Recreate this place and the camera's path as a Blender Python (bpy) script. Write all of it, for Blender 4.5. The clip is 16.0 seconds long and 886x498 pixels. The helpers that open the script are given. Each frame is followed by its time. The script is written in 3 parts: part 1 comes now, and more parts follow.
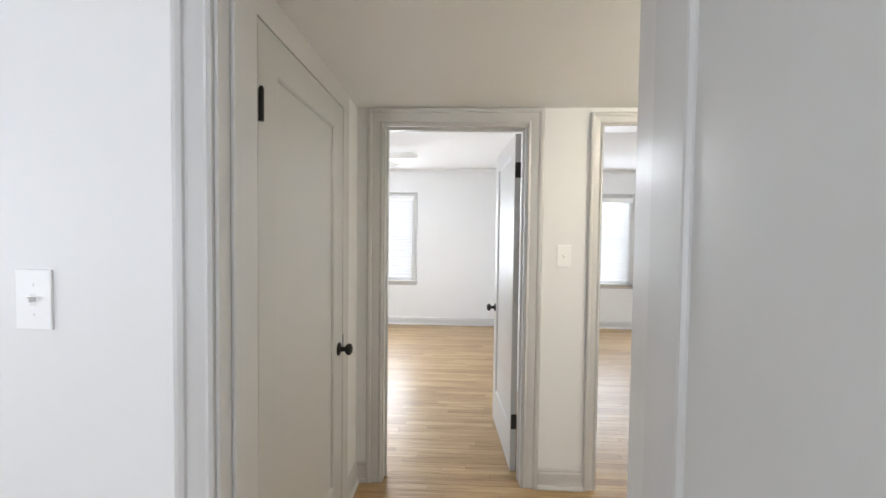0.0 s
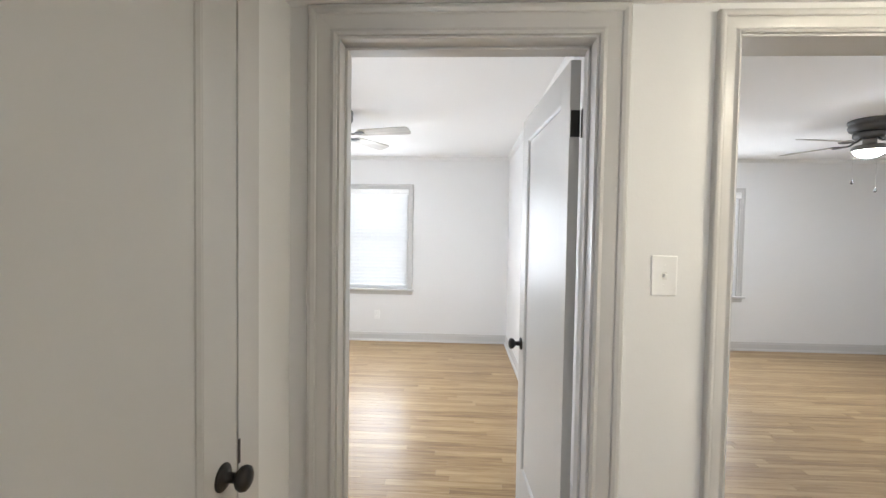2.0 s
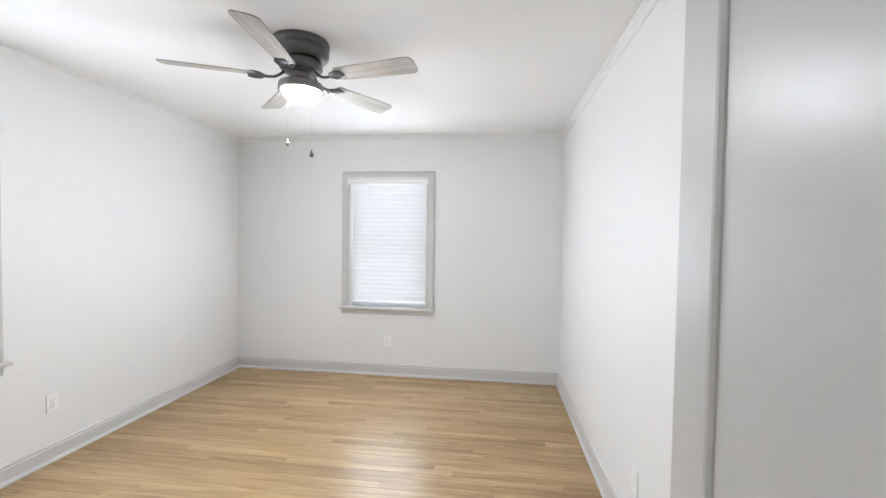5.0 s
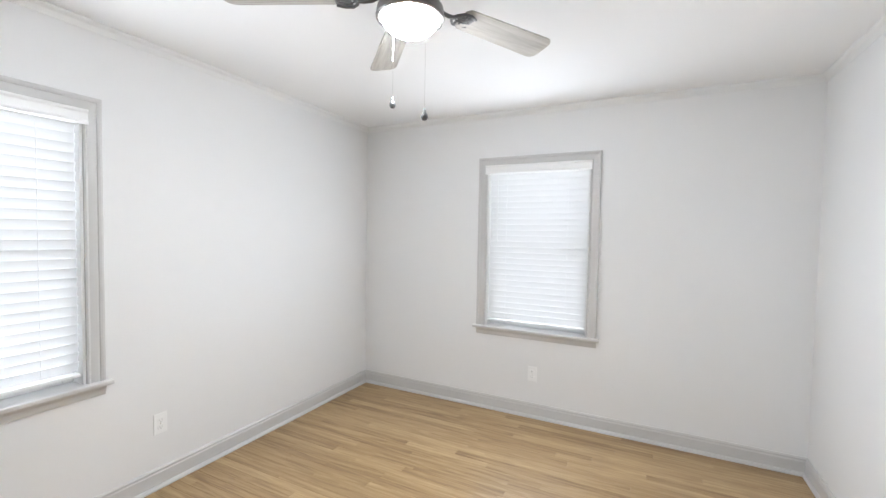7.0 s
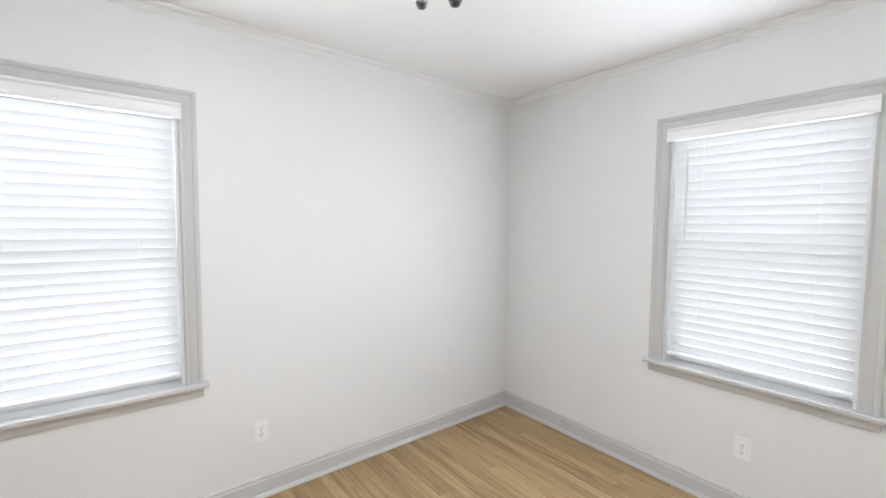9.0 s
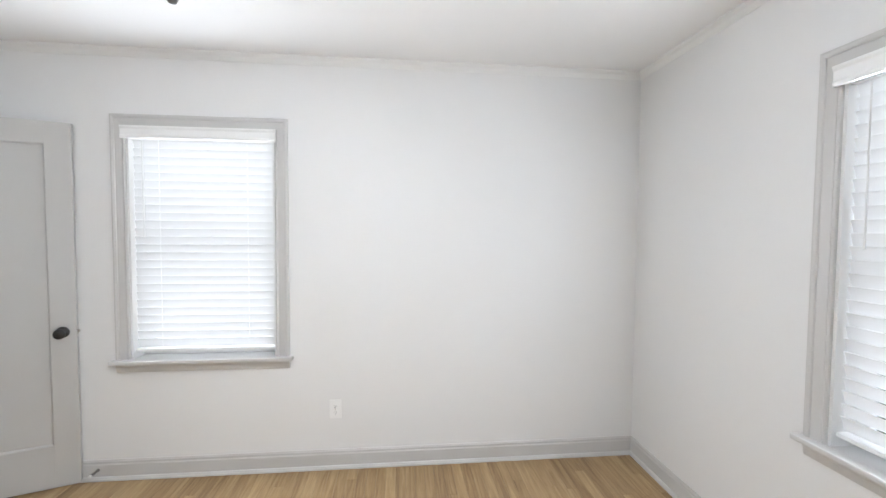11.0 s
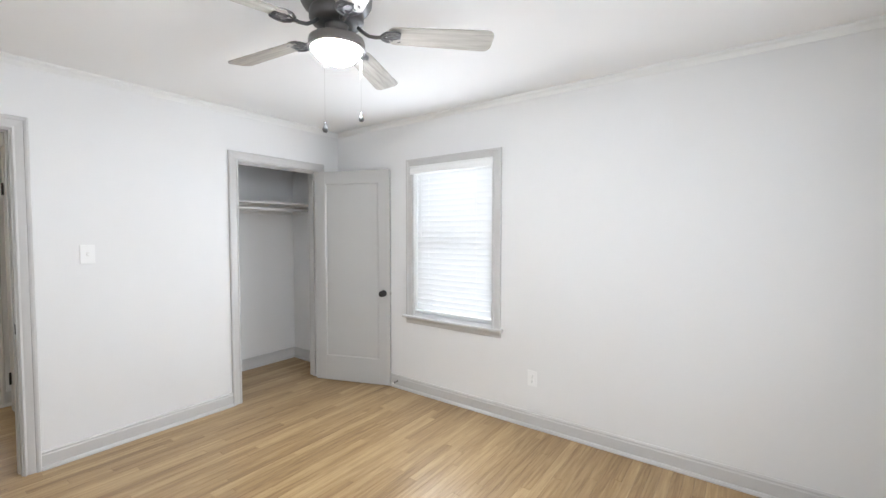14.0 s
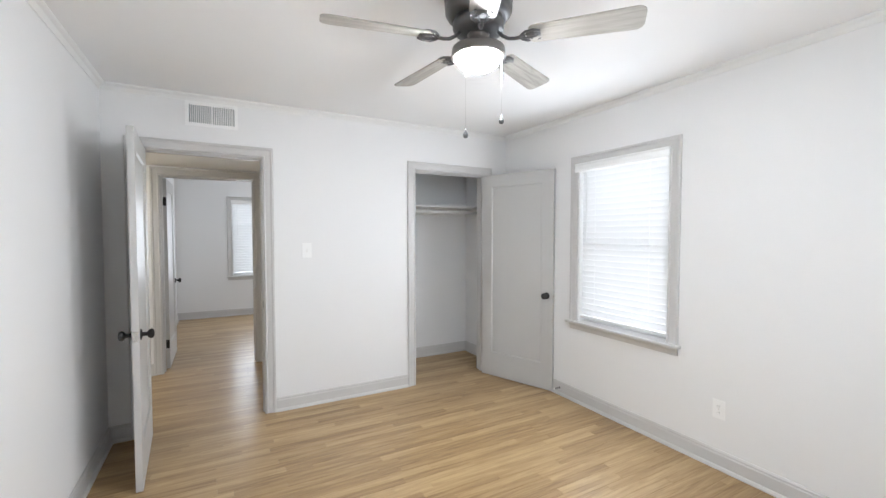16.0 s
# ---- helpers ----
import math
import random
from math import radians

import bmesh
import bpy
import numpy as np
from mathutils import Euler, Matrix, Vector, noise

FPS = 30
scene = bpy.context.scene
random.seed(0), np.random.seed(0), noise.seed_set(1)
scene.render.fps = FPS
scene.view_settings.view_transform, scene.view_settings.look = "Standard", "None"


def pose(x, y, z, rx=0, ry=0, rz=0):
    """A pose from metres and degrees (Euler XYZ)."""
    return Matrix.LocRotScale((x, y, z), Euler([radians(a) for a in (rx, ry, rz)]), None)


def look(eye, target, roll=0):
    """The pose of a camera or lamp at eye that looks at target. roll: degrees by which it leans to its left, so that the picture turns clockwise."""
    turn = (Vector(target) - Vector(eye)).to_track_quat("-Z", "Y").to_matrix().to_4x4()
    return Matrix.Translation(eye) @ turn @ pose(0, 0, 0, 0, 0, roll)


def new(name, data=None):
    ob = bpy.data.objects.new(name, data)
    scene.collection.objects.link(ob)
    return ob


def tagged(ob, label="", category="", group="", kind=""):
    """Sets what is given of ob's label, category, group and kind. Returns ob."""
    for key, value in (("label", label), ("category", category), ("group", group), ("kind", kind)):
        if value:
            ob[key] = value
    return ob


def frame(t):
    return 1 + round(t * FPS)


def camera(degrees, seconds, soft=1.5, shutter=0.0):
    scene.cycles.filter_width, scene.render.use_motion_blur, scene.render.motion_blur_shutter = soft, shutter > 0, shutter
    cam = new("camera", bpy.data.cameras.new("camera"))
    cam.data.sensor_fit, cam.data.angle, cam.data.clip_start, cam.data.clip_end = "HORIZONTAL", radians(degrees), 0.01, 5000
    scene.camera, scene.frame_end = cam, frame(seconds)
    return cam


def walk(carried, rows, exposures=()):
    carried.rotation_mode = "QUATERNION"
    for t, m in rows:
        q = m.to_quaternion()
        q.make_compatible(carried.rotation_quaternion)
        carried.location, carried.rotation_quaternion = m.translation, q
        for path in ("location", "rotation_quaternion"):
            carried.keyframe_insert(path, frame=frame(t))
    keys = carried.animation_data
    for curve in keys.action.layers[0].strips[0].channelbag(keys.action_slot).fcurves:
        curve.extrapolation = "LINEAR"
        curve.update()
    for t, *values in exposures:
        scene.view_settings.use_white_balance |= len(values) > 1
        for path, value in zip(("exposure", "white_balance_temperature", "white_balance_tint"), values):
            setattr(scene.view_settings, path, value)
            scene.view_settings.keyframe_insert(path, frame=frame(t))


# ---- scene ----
cam = camera(93.8, 16.0)
PATH = [
    (0, (0.520, -2.469, 1.430), (0.434, -0.472, 1.363), 0.71),
    (0.5, (0.502, -2.202, 1.425), (0.409, -0.204, 1.356), 0.95),
    (1, (0.489, -1.942, 1.426), (0.396, 0.055, 1.357), 0.97),
    (1.5, (0.487, -1.680, 1.430), (0.403, 0.319, 1.369), 0.91),
    (2, (0.474, -1.426, 1.435), (0.385, 0.572, 1.368), 0.91),
    (3, (0.503, -0.929, 1.447), (0.402, 1.067, 1.377), 1.00),
    (5.3, (0.404, 0.077, 1.446), (0.093, 2.049, 1.386), 0.77),
    (5.5, (0.362, 0.178, 1.451), (-0.002, 2.148, 1.388), 0.74),
    (6, (0.287, 0.400, 1.467), (-0.242, 2.333, 1.392), 0.90),
    (6.5, (0.199, 0.599, 1.478), (-0.514, 2.466, 1.401), 1.04),
    (7, (0.154, 0.810, 1.479), (-0.734, 2.602, 1.398), 0.99),
    (7.5, (0.107, 1.015, 1.472), (-0.958, 2.704, 1.388), 0.91),
    (8, (0.050, 1.221, 1.474), (-1.212, 2.774, 1.381), 0.87),
    (8.5, (-0.020, 1.399, 1.496), (-1.432, 2.811, 1.387), 0.71),
    (10.8, (0.242, 2.469, 1.465), (-1.732, 2.780, 1.364), 0.27),
    (11, (0.240, 2.569, 1.458), (-1.745, 2.773, 1.370), 0.40),
    (11.5, (0.233, 2.761, 1.443), (-1.778, 2.719, 1.355), 0.13),
    (12, (0.278, 2.914, 1.435), (-1.706, 2.631, 1.359), 0.04),
    (12.5, (0.344, 3.076, 1.441), (-1.583, 2.556, 1.361), 0.09),
    (13, (0.402, 3.233, 1.453), (-1.447, 2.477, 1.369), 0.09),
    (13.5, (0.470, 3.348, 1.457), (-1.270, 2.368, 1.379), 0.09),
    (14, (0.544, 3.443, 1.454), (-1.058, 2.265, 1.373), 0.03),
    (14.5, (0.563, 3.529, 1.451), (-0.886, 2.161, 1.382), 0.08),
    (15, (0.583, 3.562, 1.457), (-0.706, 2.053, 1.382), 0.08),
    (15.5, (0.542, 3.563, 1.458), (-0.587, 1.923, 1.384), 0.01),
    (16, (0.396, 3.579, 1.449), (-0.557, 1.821, 1.375), -0.00),
]
walk(cam, [(t, look(eye, target, roll)) for t, eye, target, roll in PATH], [(0, 0.60, 6120, 10), (2.5, 0.44, 6120, 10), (5.2, 0.24, 6120, 10), (16, 0.24, 6120, 10)])

# ---- world and light ----
world = bpy.data.worlds.new("sky")
scene.world = world
world.use_nodes = True
wn = world.node_tree
sky = wn.nodes.new("ShaderNodeTexSky")
sky.sky_type, sky.sun_disc = "NISHITA", False
sky.sun_elevation, sky.sun_rotation = radians(50), radians(108)
wn.links.new(sky.outputs[0], wn.nodes["Background"].inputs[0])
wn.nodes["Background"].inputs[1].default_value = 0.12
sun = new("sun", bpy.data.lights.new("sun", "SUN"))
sun.data.energy, sun.data.angle, sun.data.color = 1.0, radians(12), (1, 0.96, 0.9)
sun.matrix_world = look((0, 0, 10), (-3.0, 1.0, 6.2))

BACK_WATTS = 19.0       # sky behind each blind
WINDOW_WATTS = 15.0     # daylight that a blind lets into its room
FAR_WATTS = 9.0
ROOM_WATTS = 14.0
GLOBE_EMIT = 205.0
HALL_EMIT = 54.0


def daylight(m, watts, back):
    """Skylight of one window: behind the blind, and in the opening on the room side of it."""
    for y, w, h, energy in ((-0.34, 0.9, 1.5, back), (0.018, 0.74, 1.16, watts)):
        lamp = new("window_daylight", bpy.data.lights.new("window_daylight", "AREA"))
        lamp.data.shape, lamp.data.size, lamp.data.size_y, lamp.data.energy = "RECTANGLE", w, h, energy
        lamp.data.color = (0.925, 0.957, 1.0)
        lamp.matrix_world = m @ pose(0, y, (WIN_Z0 + WIN_Z1) / 2 + 0.02, 90, 0, 0)


# ---- materials ----
def material(name, color, rough=0.5, metal=0.0, vary=0.04, scale=6.0, bump=0.0, bump_scale=200.0, spec=0.5):
    m = bpy.data.materials.new(name)
    m.use_nodes = True
    n, ln = m.node_tree.nodes, m.node_tree.links
    b = n["Principled BSDF"]
    b.inputs["Roughness"].default_value, b.inputs["Metallic"].default_value = rough, metal
    b.inputs["Specular IOR Level"].default_value = spec
    tc = n.new("ShaderNodeTexCoord")
    big, mix = n.new("ShaderNodeTexNoise"), n.new("ShaderNodeMix")
    big.inputs["Scale"].default_value, big.inputs["Detail"].default_value = scale, 5
    mix.data_type = "RGBA"
    mix.inputs[6].default_value = (*[c * (1 - vary) for c in color], 1)
    mix.inputs[7].default_value = (*[min(1, c * (1 + vary)) for c in color], 1)
    ln.new(tc.outputs["Object"], big.inputs["Vector"])
    ln.new(big.outputs[0], mix.inputs[0])
    ln.new(mix.outputs[2], b.inputs["Base Color"])
    rr = n.new("ShaderNodeMapRange")
    rr.inputs[3].default_value, rr.inputs[4].default_value = rough * 0.85, min(1, rough * 1.15)
    ln.new(big.outputs[0], rr.inputs[0])
    ln.new(rr.outputs[0], b.inputs["Roughness"])
    if bump:
        fine, bp = n.new("ShaderNodeTexNoise"), n.new("ShaderNodeBump")
        fine.inputs["Scale"].default_value, fine.inputs["Detail"].default_value = bump_scale, 3
        bp.inputs["Strength"].default_value, bp.inputs["Distance"].default_value = bump, 0.002
        ln.new(tc.outputs["Object"], fine.inputs["Vector"])
        ln.new(fine.outputs[0], bp.inputs["Height"])
        ln.new(bp.outputs[0], b.inputs["Normal"])
    return m


WALL = material("white_wall_paint", (0.805, 0.803, 0.797), 0.5, vary=0.012, scale=1.6, bump=0.10, bump_scale=120)
CEIL = material("ceiling_paint", (0.91, 0.91, 0.905), 0.8, vary=0.012, scale=1.2, bump=0.12, bump_scale=90)
TRIM = material("grey_trim_enamel", (0.585, 0.575, 0.56), 0.32, vary=0.02, scale=9, bump=0.03, bump_scale=40)
DOOR = material("grey_door_enamel", (0.53, 0.525, 0.51), 0.34, vary=0.02, scale=5, bump=0.08, bump_scale=60)
CROWN = material("white_crown_paint", (0.82, 0.82, 0.805), 0.45, vary=0.01, scale=5, bump=0.05, bump_scale=80)
PLASTIC = material("white_plastic", (0.88, 0.88, 0.87), 0.35, vary=0.01, scale=20)
SLOT = material("dark_slot", (0.06, 0.06, 0.06), 0.6)
BRONZE = material("oil_rubbed_bronze", (0.035, 0.033, 0.032), 0.38, 0.7, vary=0.25, scale=60)
FANMETAL = material("dark_pewter_metal", (0.13, 0.13, 0.13), 0.40, 0.6, vary=0.12, scale=30)
PEWTER = material("brushed_pewter", (0.26, 0.25, 0.24), 0.35, 0.8, vary=0.1, scale=40)
STEEL = material("bright_steel", (0.72, 0.72, 0.70), 0.25, 1.0, vary=0.05, scale=60)
SHELF = material("white_shelf_paint", (0.78, 0.77, 0.75), 0.4, vary=0.02, scale=6)
GROUND = material("grass_ground", (0.07, 0.10, 0.04), 0.95, vary=0.4, scale=0.6, bump=0.5, bump_scale=20)
SASH = material("white_sash_paint", (0.80, 0.80, 0.79), 0.35, vary=0.015, scale=8)
DUCT_SHADE = material("duct_shade_grey", (0.30, 0.32, 0.33), 0.5)


def glass():
    m = bpy.data.materials.new("window_glass")
    m.use_nodes = True
    b = m.node_tree.nodes["Principled BSDF"]
    b.inputs["Transmission Weight"].default_value = 1.0
    b.inputs["Roughness"].default_value, b.inputs["IOR"].default_value = 0.0, 1.45
    return m


def slat_material():
    """White faux-wood slat, letting some daylight through."""
    m = bpy.data.materials.new("white_blind_slat")
    m.use_nodes = True
    n, ln = m.node_tree.nodes, m.node_tree.links
    b, out = n["Principled BSDF"], n["Material Output"]
    b.inputs["Base Color"].default_value = (0.86, 0.865, 0.87, 1)
    b.inputs["Roughness"].default_value = 0.4
    t, mx = n.new("ShaderNodeBsdfTranslucent"), n.new("ShaderNodeMixShader")
    t.inputs[0].default_value = (0.94, 0.94, 0.93, 1)
    mx.inputs[0].default_value = 0.42
    ln.new(b.outputs[0], mx.inputs[1])
    ln.new(t.outputs[0], mx.inputs[2])
    ln.new(mx.outputs[0], out.inputs["Surface"])
    return m


def globe_material(name, color, strength):
    m = bpy.data.materials.new(name)
    m.use_nodes = True
    b = m.node_tree.nodes["Principled BSDF"]
    b.inputs["Base Color"].default_value = (0.9, 0.9, 0.88, 1)
    b.inputs["Emission Color"].default_value = (*color, 1)
    b.inputs["Emission Strength"].default_value = strength
    return m


def wood(name, dark, mid, light, rough, per_island, stretch=(1.6, 26.0, 26.0), coat=0.0, local=False):
    """Grain along x, shade varied from piece to piece."""
    m = bpy.data.materials.new(name)
    m.use_nodes = True
    n, ln = m.node_tree.nodes, m.node_tree.links
    b = n["Principled BSDF"]
    geo = n.new("ShaderNodeNewGeometry")
    info = n.new("ShaderNodeObjectInfo")
    rnd = geo.outputs["Random Per Island"] if per_island else info.outputs["Random"]
    pos = n.new("ShaderNodeTexCoord").outputs["Object"] if local else geo.outputs["Position"]
    off, add, mp = n.new("ShaderNodeMath"), n.new("ShaderNodeCombineXYZ"), n.new("ShaderNodeVectorMath")
    off.operation, off.inputs[1].default_value = "MULTIPLY", 37.0
    ln.new(rnd, off.inputs[0])
    ln.new(off.outputs[0], add.inputs[0])
    ln.new(off.outputs[0], add.inputs[2])
    ln.new(pos, mp.inputs[0])
    ln.new(add.outputs[0], mp.inputs[1])
    sc = n.new("ShaderNodeMapping")
    sc.inputs["Scale"].default_value = stretch
    ln.new(mp.outputs[0], sc.inputs["Vector"])
    grain = n.new("ShaderNodeTexNoise")
    grain.inputs["Scale"].default_value, grain.inputs["Detail"].default_value = 1.6, 8
    grain.inputs["Distortion"].default_value = 0.9
    ln.new(sc.outputs[0], grain.inputs["Vector"])
    fine = n.new("ShaderNodeTexNoise")
    fine.inputs["Scale"].default_value, fine.inputs["Detail"].default_value = 9.0, 4
    ln.new(sc.outputs[0], fine.inputs["Vector"])
    ramp = n.new("ShaderNodeValToRGB")
    e = ramp.color_ramp.elements
    e[0].position, e[0].color = 0.28, (*dark, 1)
    e[1].position, e[1].color = 0.72, (*light, 1)
    k = e.new(0.5)
    k.color = (*mid, 1)
    s1, s2 = n.new("ShaderNodeMath"), n.new("ShaderNodeMath")
    s1.operation, s1.inputs[1].default_value, s1.inputs[2].default_value = "MULTIPLY_ADD", 0.26, -0.12
    ln.new(rnd, s1.inputs[0])
    s2.operation = "ADD"
    ln.new(s1.outputs[0], s2.inputs[0])
    mixg = n.new("ShaderNodeMix")
    mixg.inputs[0].default_value = 0.24
    ln.new(grain.outputs[0], mixg.inputs[2])
    ln.new(fine.outputs[0], mixg.inputs[3])
    ln.new(mixg.outputs[0], s2.inputs[1])
    ln.new(s2.outputs[0], ramp.inputs[0])
    ln.new(ramp.outputs[0], b.inputs["Base Color"])
    b.inputs["Coat Weight"].default_value, b.inputs["Coat Roughness"].default_value = coat, 0.24
    b.inputs["Specular IOR Level"].default_value = 0.3
    b.inputs["Coat IOR"].default_value = 1.5
    rr = n.new("ShaderNodeMapRange")
    rr.inputs[3].default_value, rr.inputs[4].default_value = rough * 0.8, rough * 1.25
    ln.new(fine.outputs[0], rr.inputs[0])
    ln.new(rr.outputs[0], b.inputs["Roughness"])
    bp = n.new("ShaderNodeBump")
    bp.inputs["Strength"].default_value, bp.inputs["Distance"].default_value = 0.04, 0.001
    ln.new(fine.outputs[0], bp.inputs["Height"])
    ln.new(bp.outputs[0], b.inputs["Normal"])
    return m


OAK = ((0.235, 0.143, 0.062), (0.355, 0.232, 0.107), (0.48, 0.338, 0.172))
OAK_PIECE = wood("oak_strip", *OAK, 0.42, False, coat=0.45)
OAK_ISLAND = wood("oak_strip_field", *OAK, 0.42, True, coat=0.45)
BLADE = wood("weathered_grey_wood", (0.30, 0.28, 0.25), (0.44, 0.42, 0.38), (0.56, 0.54, 0.50), 0.5, False, (2.2, 30.0, 30.0), local=True)
GLASS, SLAT = glass(), slat_material()
GLOBE = globe_material("lit_frosted_globe", (0.97, 0.99, 1.0), GLOBE_EMIT)
HALL_GLOBE = globe_material("lit_hall_globe", (1.0, 0.89, 0.68), HALL_EMIT)


# ---- mesh helpers ----
def part(name, bm, mat, parent=None, label="", smooth=False):
    me = bpy.data.meshes.new(name)
    bmesh.ops.recalc_face_normals(bm, faces=bm.faces)
    bm.to_mesh(me)
    bm.free()
    me.materials.append(mat)
    if smooth:
        for p in me.polygons:
            p.use_smooth = True
    ob = new(name, me)
    if parent:
        ob.parent = parent
    if label:
        ob["label"] = label
    return ob


def piece(name, me, parent, m=None):
    ob = new(name, me)
    ob.parent = parent
    if m is not None:
        ob.matrix_basis = m
    return ob


def add_box(bm, x0, x1, y0, y1, z0, z1, bevel=0.0):
    g = bmesh.ops.create_cube(bm, size=1)["verts"]
    for v in g:
        v.co = Vector((x0 + (v.co.x + 0.5) * (x1 - x0), y0 + (v.co.y + 0.5) * (y1 - y0), z0 + (v.co.z + 0.5) * (z1 - z0)))
    if bevel:
        es = list({e for v in g for e in v.link_edges})
        bmesh.ops.bevel(bm, geom=es, offset=bevel, segments=2, profile=0.6, affect="EDGES")
    return bm


def box(x0, x1, y0, y1, z0, z1, bevel=0.0):
    return add_box(bmesh.new(), x0, x1, y0, y1, z0, z1, bevel)


def sweep(bm, prof, origin, along, u, v, length, m0=0.0, m1=0.0):
    """Profile (u, v) drawn along a line; m0, m1 slant the ends by so much per u."""
    o, a, u, v = Vector(origin), Vector(along), Vector(u), Vector(v)
    r0 = [bm.verts.new(o + u * p + v * q + a * (m0 * p)) for p, q in prof]
    r1 = [bm.verts.new(o + u * p + v * q + a * (length - m1 * p)) for p, q in prof]
    n = len(prof)
    for i in range(n):
        bm.faces.new((r0[i], r0[(i + 1) % n], r1[(i + 1) % n], r1[i]))
    bm.faces.new(r0)
    bm.faces.new(r1[::-1])
    return bm


def lathe(prof, seg=32, bm=None, at=(0, 0, 0), axis="z"):
    """Turned shape from (radius, height) pairs."""
    bm = bm or bmesh.new()
    at = Vector(at)
    def put(r, h, a):
        c, s = r * math.cos(a), r * math.sin(a)
        p = {"z": (c, s, h), "y": (c, h, s), "x": (h, c, s)}[axis]
        return bm.verts.new(at + Vector(p))
    rings = []
    for r, h in prof:
        rings.append([put(r, h, 2 * math.pi * i / seg) for i in range(seg)] if r > 1e-6 else [put(0, h, 0)])
    for a, b in zip(rings, rings[1:]):
        for i in range(seg):
            j = (i + 1) % seg
            f = [a[i % len(a)], a[j % len(a)], b[j % len(b)], b[i % len(b)]]
            f = list(dict.fromkeys(f))
            if len(f) > 2:
                bm.faces.new(f)
    return bm


def tube(points, r, seg=8, bm=None):
    bm = bm or bmesh.new()
    pts = [Vector(p) for p in points]
    rings = []
    for i, p in enumerate(pts):
        d = (pts[min(i + 1, len(pts) - 1)] - pts[max(i - 1, 0)]).normalized()
        ref = Vector((0, 0, 1)) if abs(d.z) < 0.9 else Vector((1, 0, 0))
        a = d.cross(ref).normalized()
        b = d.cross(a)
        rings.append([bm.verts.new(p + (a * math.cos(t) + b * math.sin(t)) * r) for t in [2 * math.pi * k / seg for k in range(seg)]])
    for q, s in zip(rings, rings[1:]):
        for k in range(seg):
            bm.faces.new((q[k], q[(k + 1) % seg], s[(k + 1) % seg], s[k]))
    bm.faces.new(rings[0])
    bm.faces.new(rings[-1][::-1])
    return bm


def empty(name, m, label, category, group="", kind=""):
    ob = new(name)
    ob.matrix_basis = m
    ob.empty_display_size = 0.1
    return tagged(ob, label, category, group, kind)


# ---- plan ----
XL, XR, YF = -2.30, 1.085, 4.09          # bedroom
YB = -0.13                               # hall side of the bedroom wall
HL, HR, HB = -0.073, 2.26, -1.52         # hall
R0N, R0S, R0E = -1.67, -4.60, 1.02       # first room
CL, CR = 1.20, 6.20                      # further bedroom
TOP, HALL_TOP = 2.465, 2.14
DW0, DW1, DH = 0.078, 0.882, 2.048       # doorways
RW0, RW1 = 0.036, 0.918                  # doorway of the first room
CD0, CD1 = -2.035, -1.24                 # closet doorway
OP0, OP1 = 1.290, 2.090                  # cased opening
HC0, HC1 = -1.326, -0.458                # hall closet doorway
CW = 0.076
HW = 0.089                               # wider casing on the hall side
WIN_W, WIN_Z0, WIN_Z1 = 0.812, 0.70, 2.025


def wall(name, axis, p0, p1, a0, a1, openings=(), z0=-0.02, z1=TOP + 0.02):
    """A wall along x (axis 'x') or y, thick from p0 to p1, with openings (a0, a1, z0, z1)."""
    us = sorted({a0, a1, *[o[0] for o in openings], *[o[1] for o in openings]})
    zs = sorted({z0, z1, *[o[2] for o in openings if o[2] > z0], *[o[3] for o in openings]})
    def solid(i, j):
        if not (0 <= i < len(us) - 1 and 0 <= j < len(zs) - 1):
            return False
        u, z = (us[i] + us[i + 1]) / 2, (zs[j] + zs[j + 1]) / 2
        return not any(o[0] < u < o[1] and o[2] < z < o[3] for o in openings)
    bm = bmesh.new()
    cache = {}
    def vert(u, p, z):
        k = (u, p, z)
        if k not in cache:
            cache[k] = bm.verts.new((u, p, z) if axis == "x" else (p, u, z))
        return cache[k]
    for i in range(len(us) - 1):
        for j in range(len(zs) - 1):
            if not solid(i, j):
                continue
            u0, u1, w0, w1 = us[i], us[i + 1], zs[j], zs[j + 1]
            for p in (p0, p1):
                bm.faces.new([vert(u0, p, w0), vert(u1, p, w0), vert(u1, p, w1), vert(u0, p, w1)])
            for di, dj, (ua, za, ub, zb) in ((-1, 0, (u0, w0, u0, w1)), (1, 0, (u1, w0, u1, w1)), (0, -1, (u0, w0, u1, w0)), (0, 1, (u0, w1, u1, w1))):
                if not solid(i + di, j + dj):
                    bm.faces.new([vert(ua, p0, za), vert(ub, p0, zb), vert(ub, p1, zb), vert(ua, p1, za)])
    return tagged(part(name, bm, WALL), "smooth white painted plaster wall", "wall", kind="structure")


W1X, W2Y, W0X, W6Y = -0.655, 1.430, -0.225, -3.1
WCX = (2.74, 3.62)
def win(c):
    return (c - WIN_W / 2, c + WIN_W / 2, WIN_Z0 - 0.02, WIN_Z1)

wall("wall_north", "x", YF, YF + 0.16, XL - 0.16, CR + 0.16, [win(W1X), win(WCX[0]), win(WCX[1])])
# the opening at W6Y is for an unseen window, added to brighten the first room
wall("wall_west", "y", XL - 0.16, XL, R0S - 0.16, YF, [win(W2Y), win(W6Y)])
wall("wall_bedroom_south", "x", YB, 0, XL, CR, [(CD0, CD1, -0.02, DH), (DW0, DW1, -0.02, DH), (OP0, OP1, -0.02, DH)])
wall("wall_bedroom_east", "y", XR, CL, 0, YF)
wall("wall_hall_west", "y", HL - 0.11, HL, HB, YB, [(HC0, HC1, -0.02, DH)])
wall("wall_hall_south", "x", R0N, HB, XL, CR, [(RW0, RW1, -0.02, DH)])
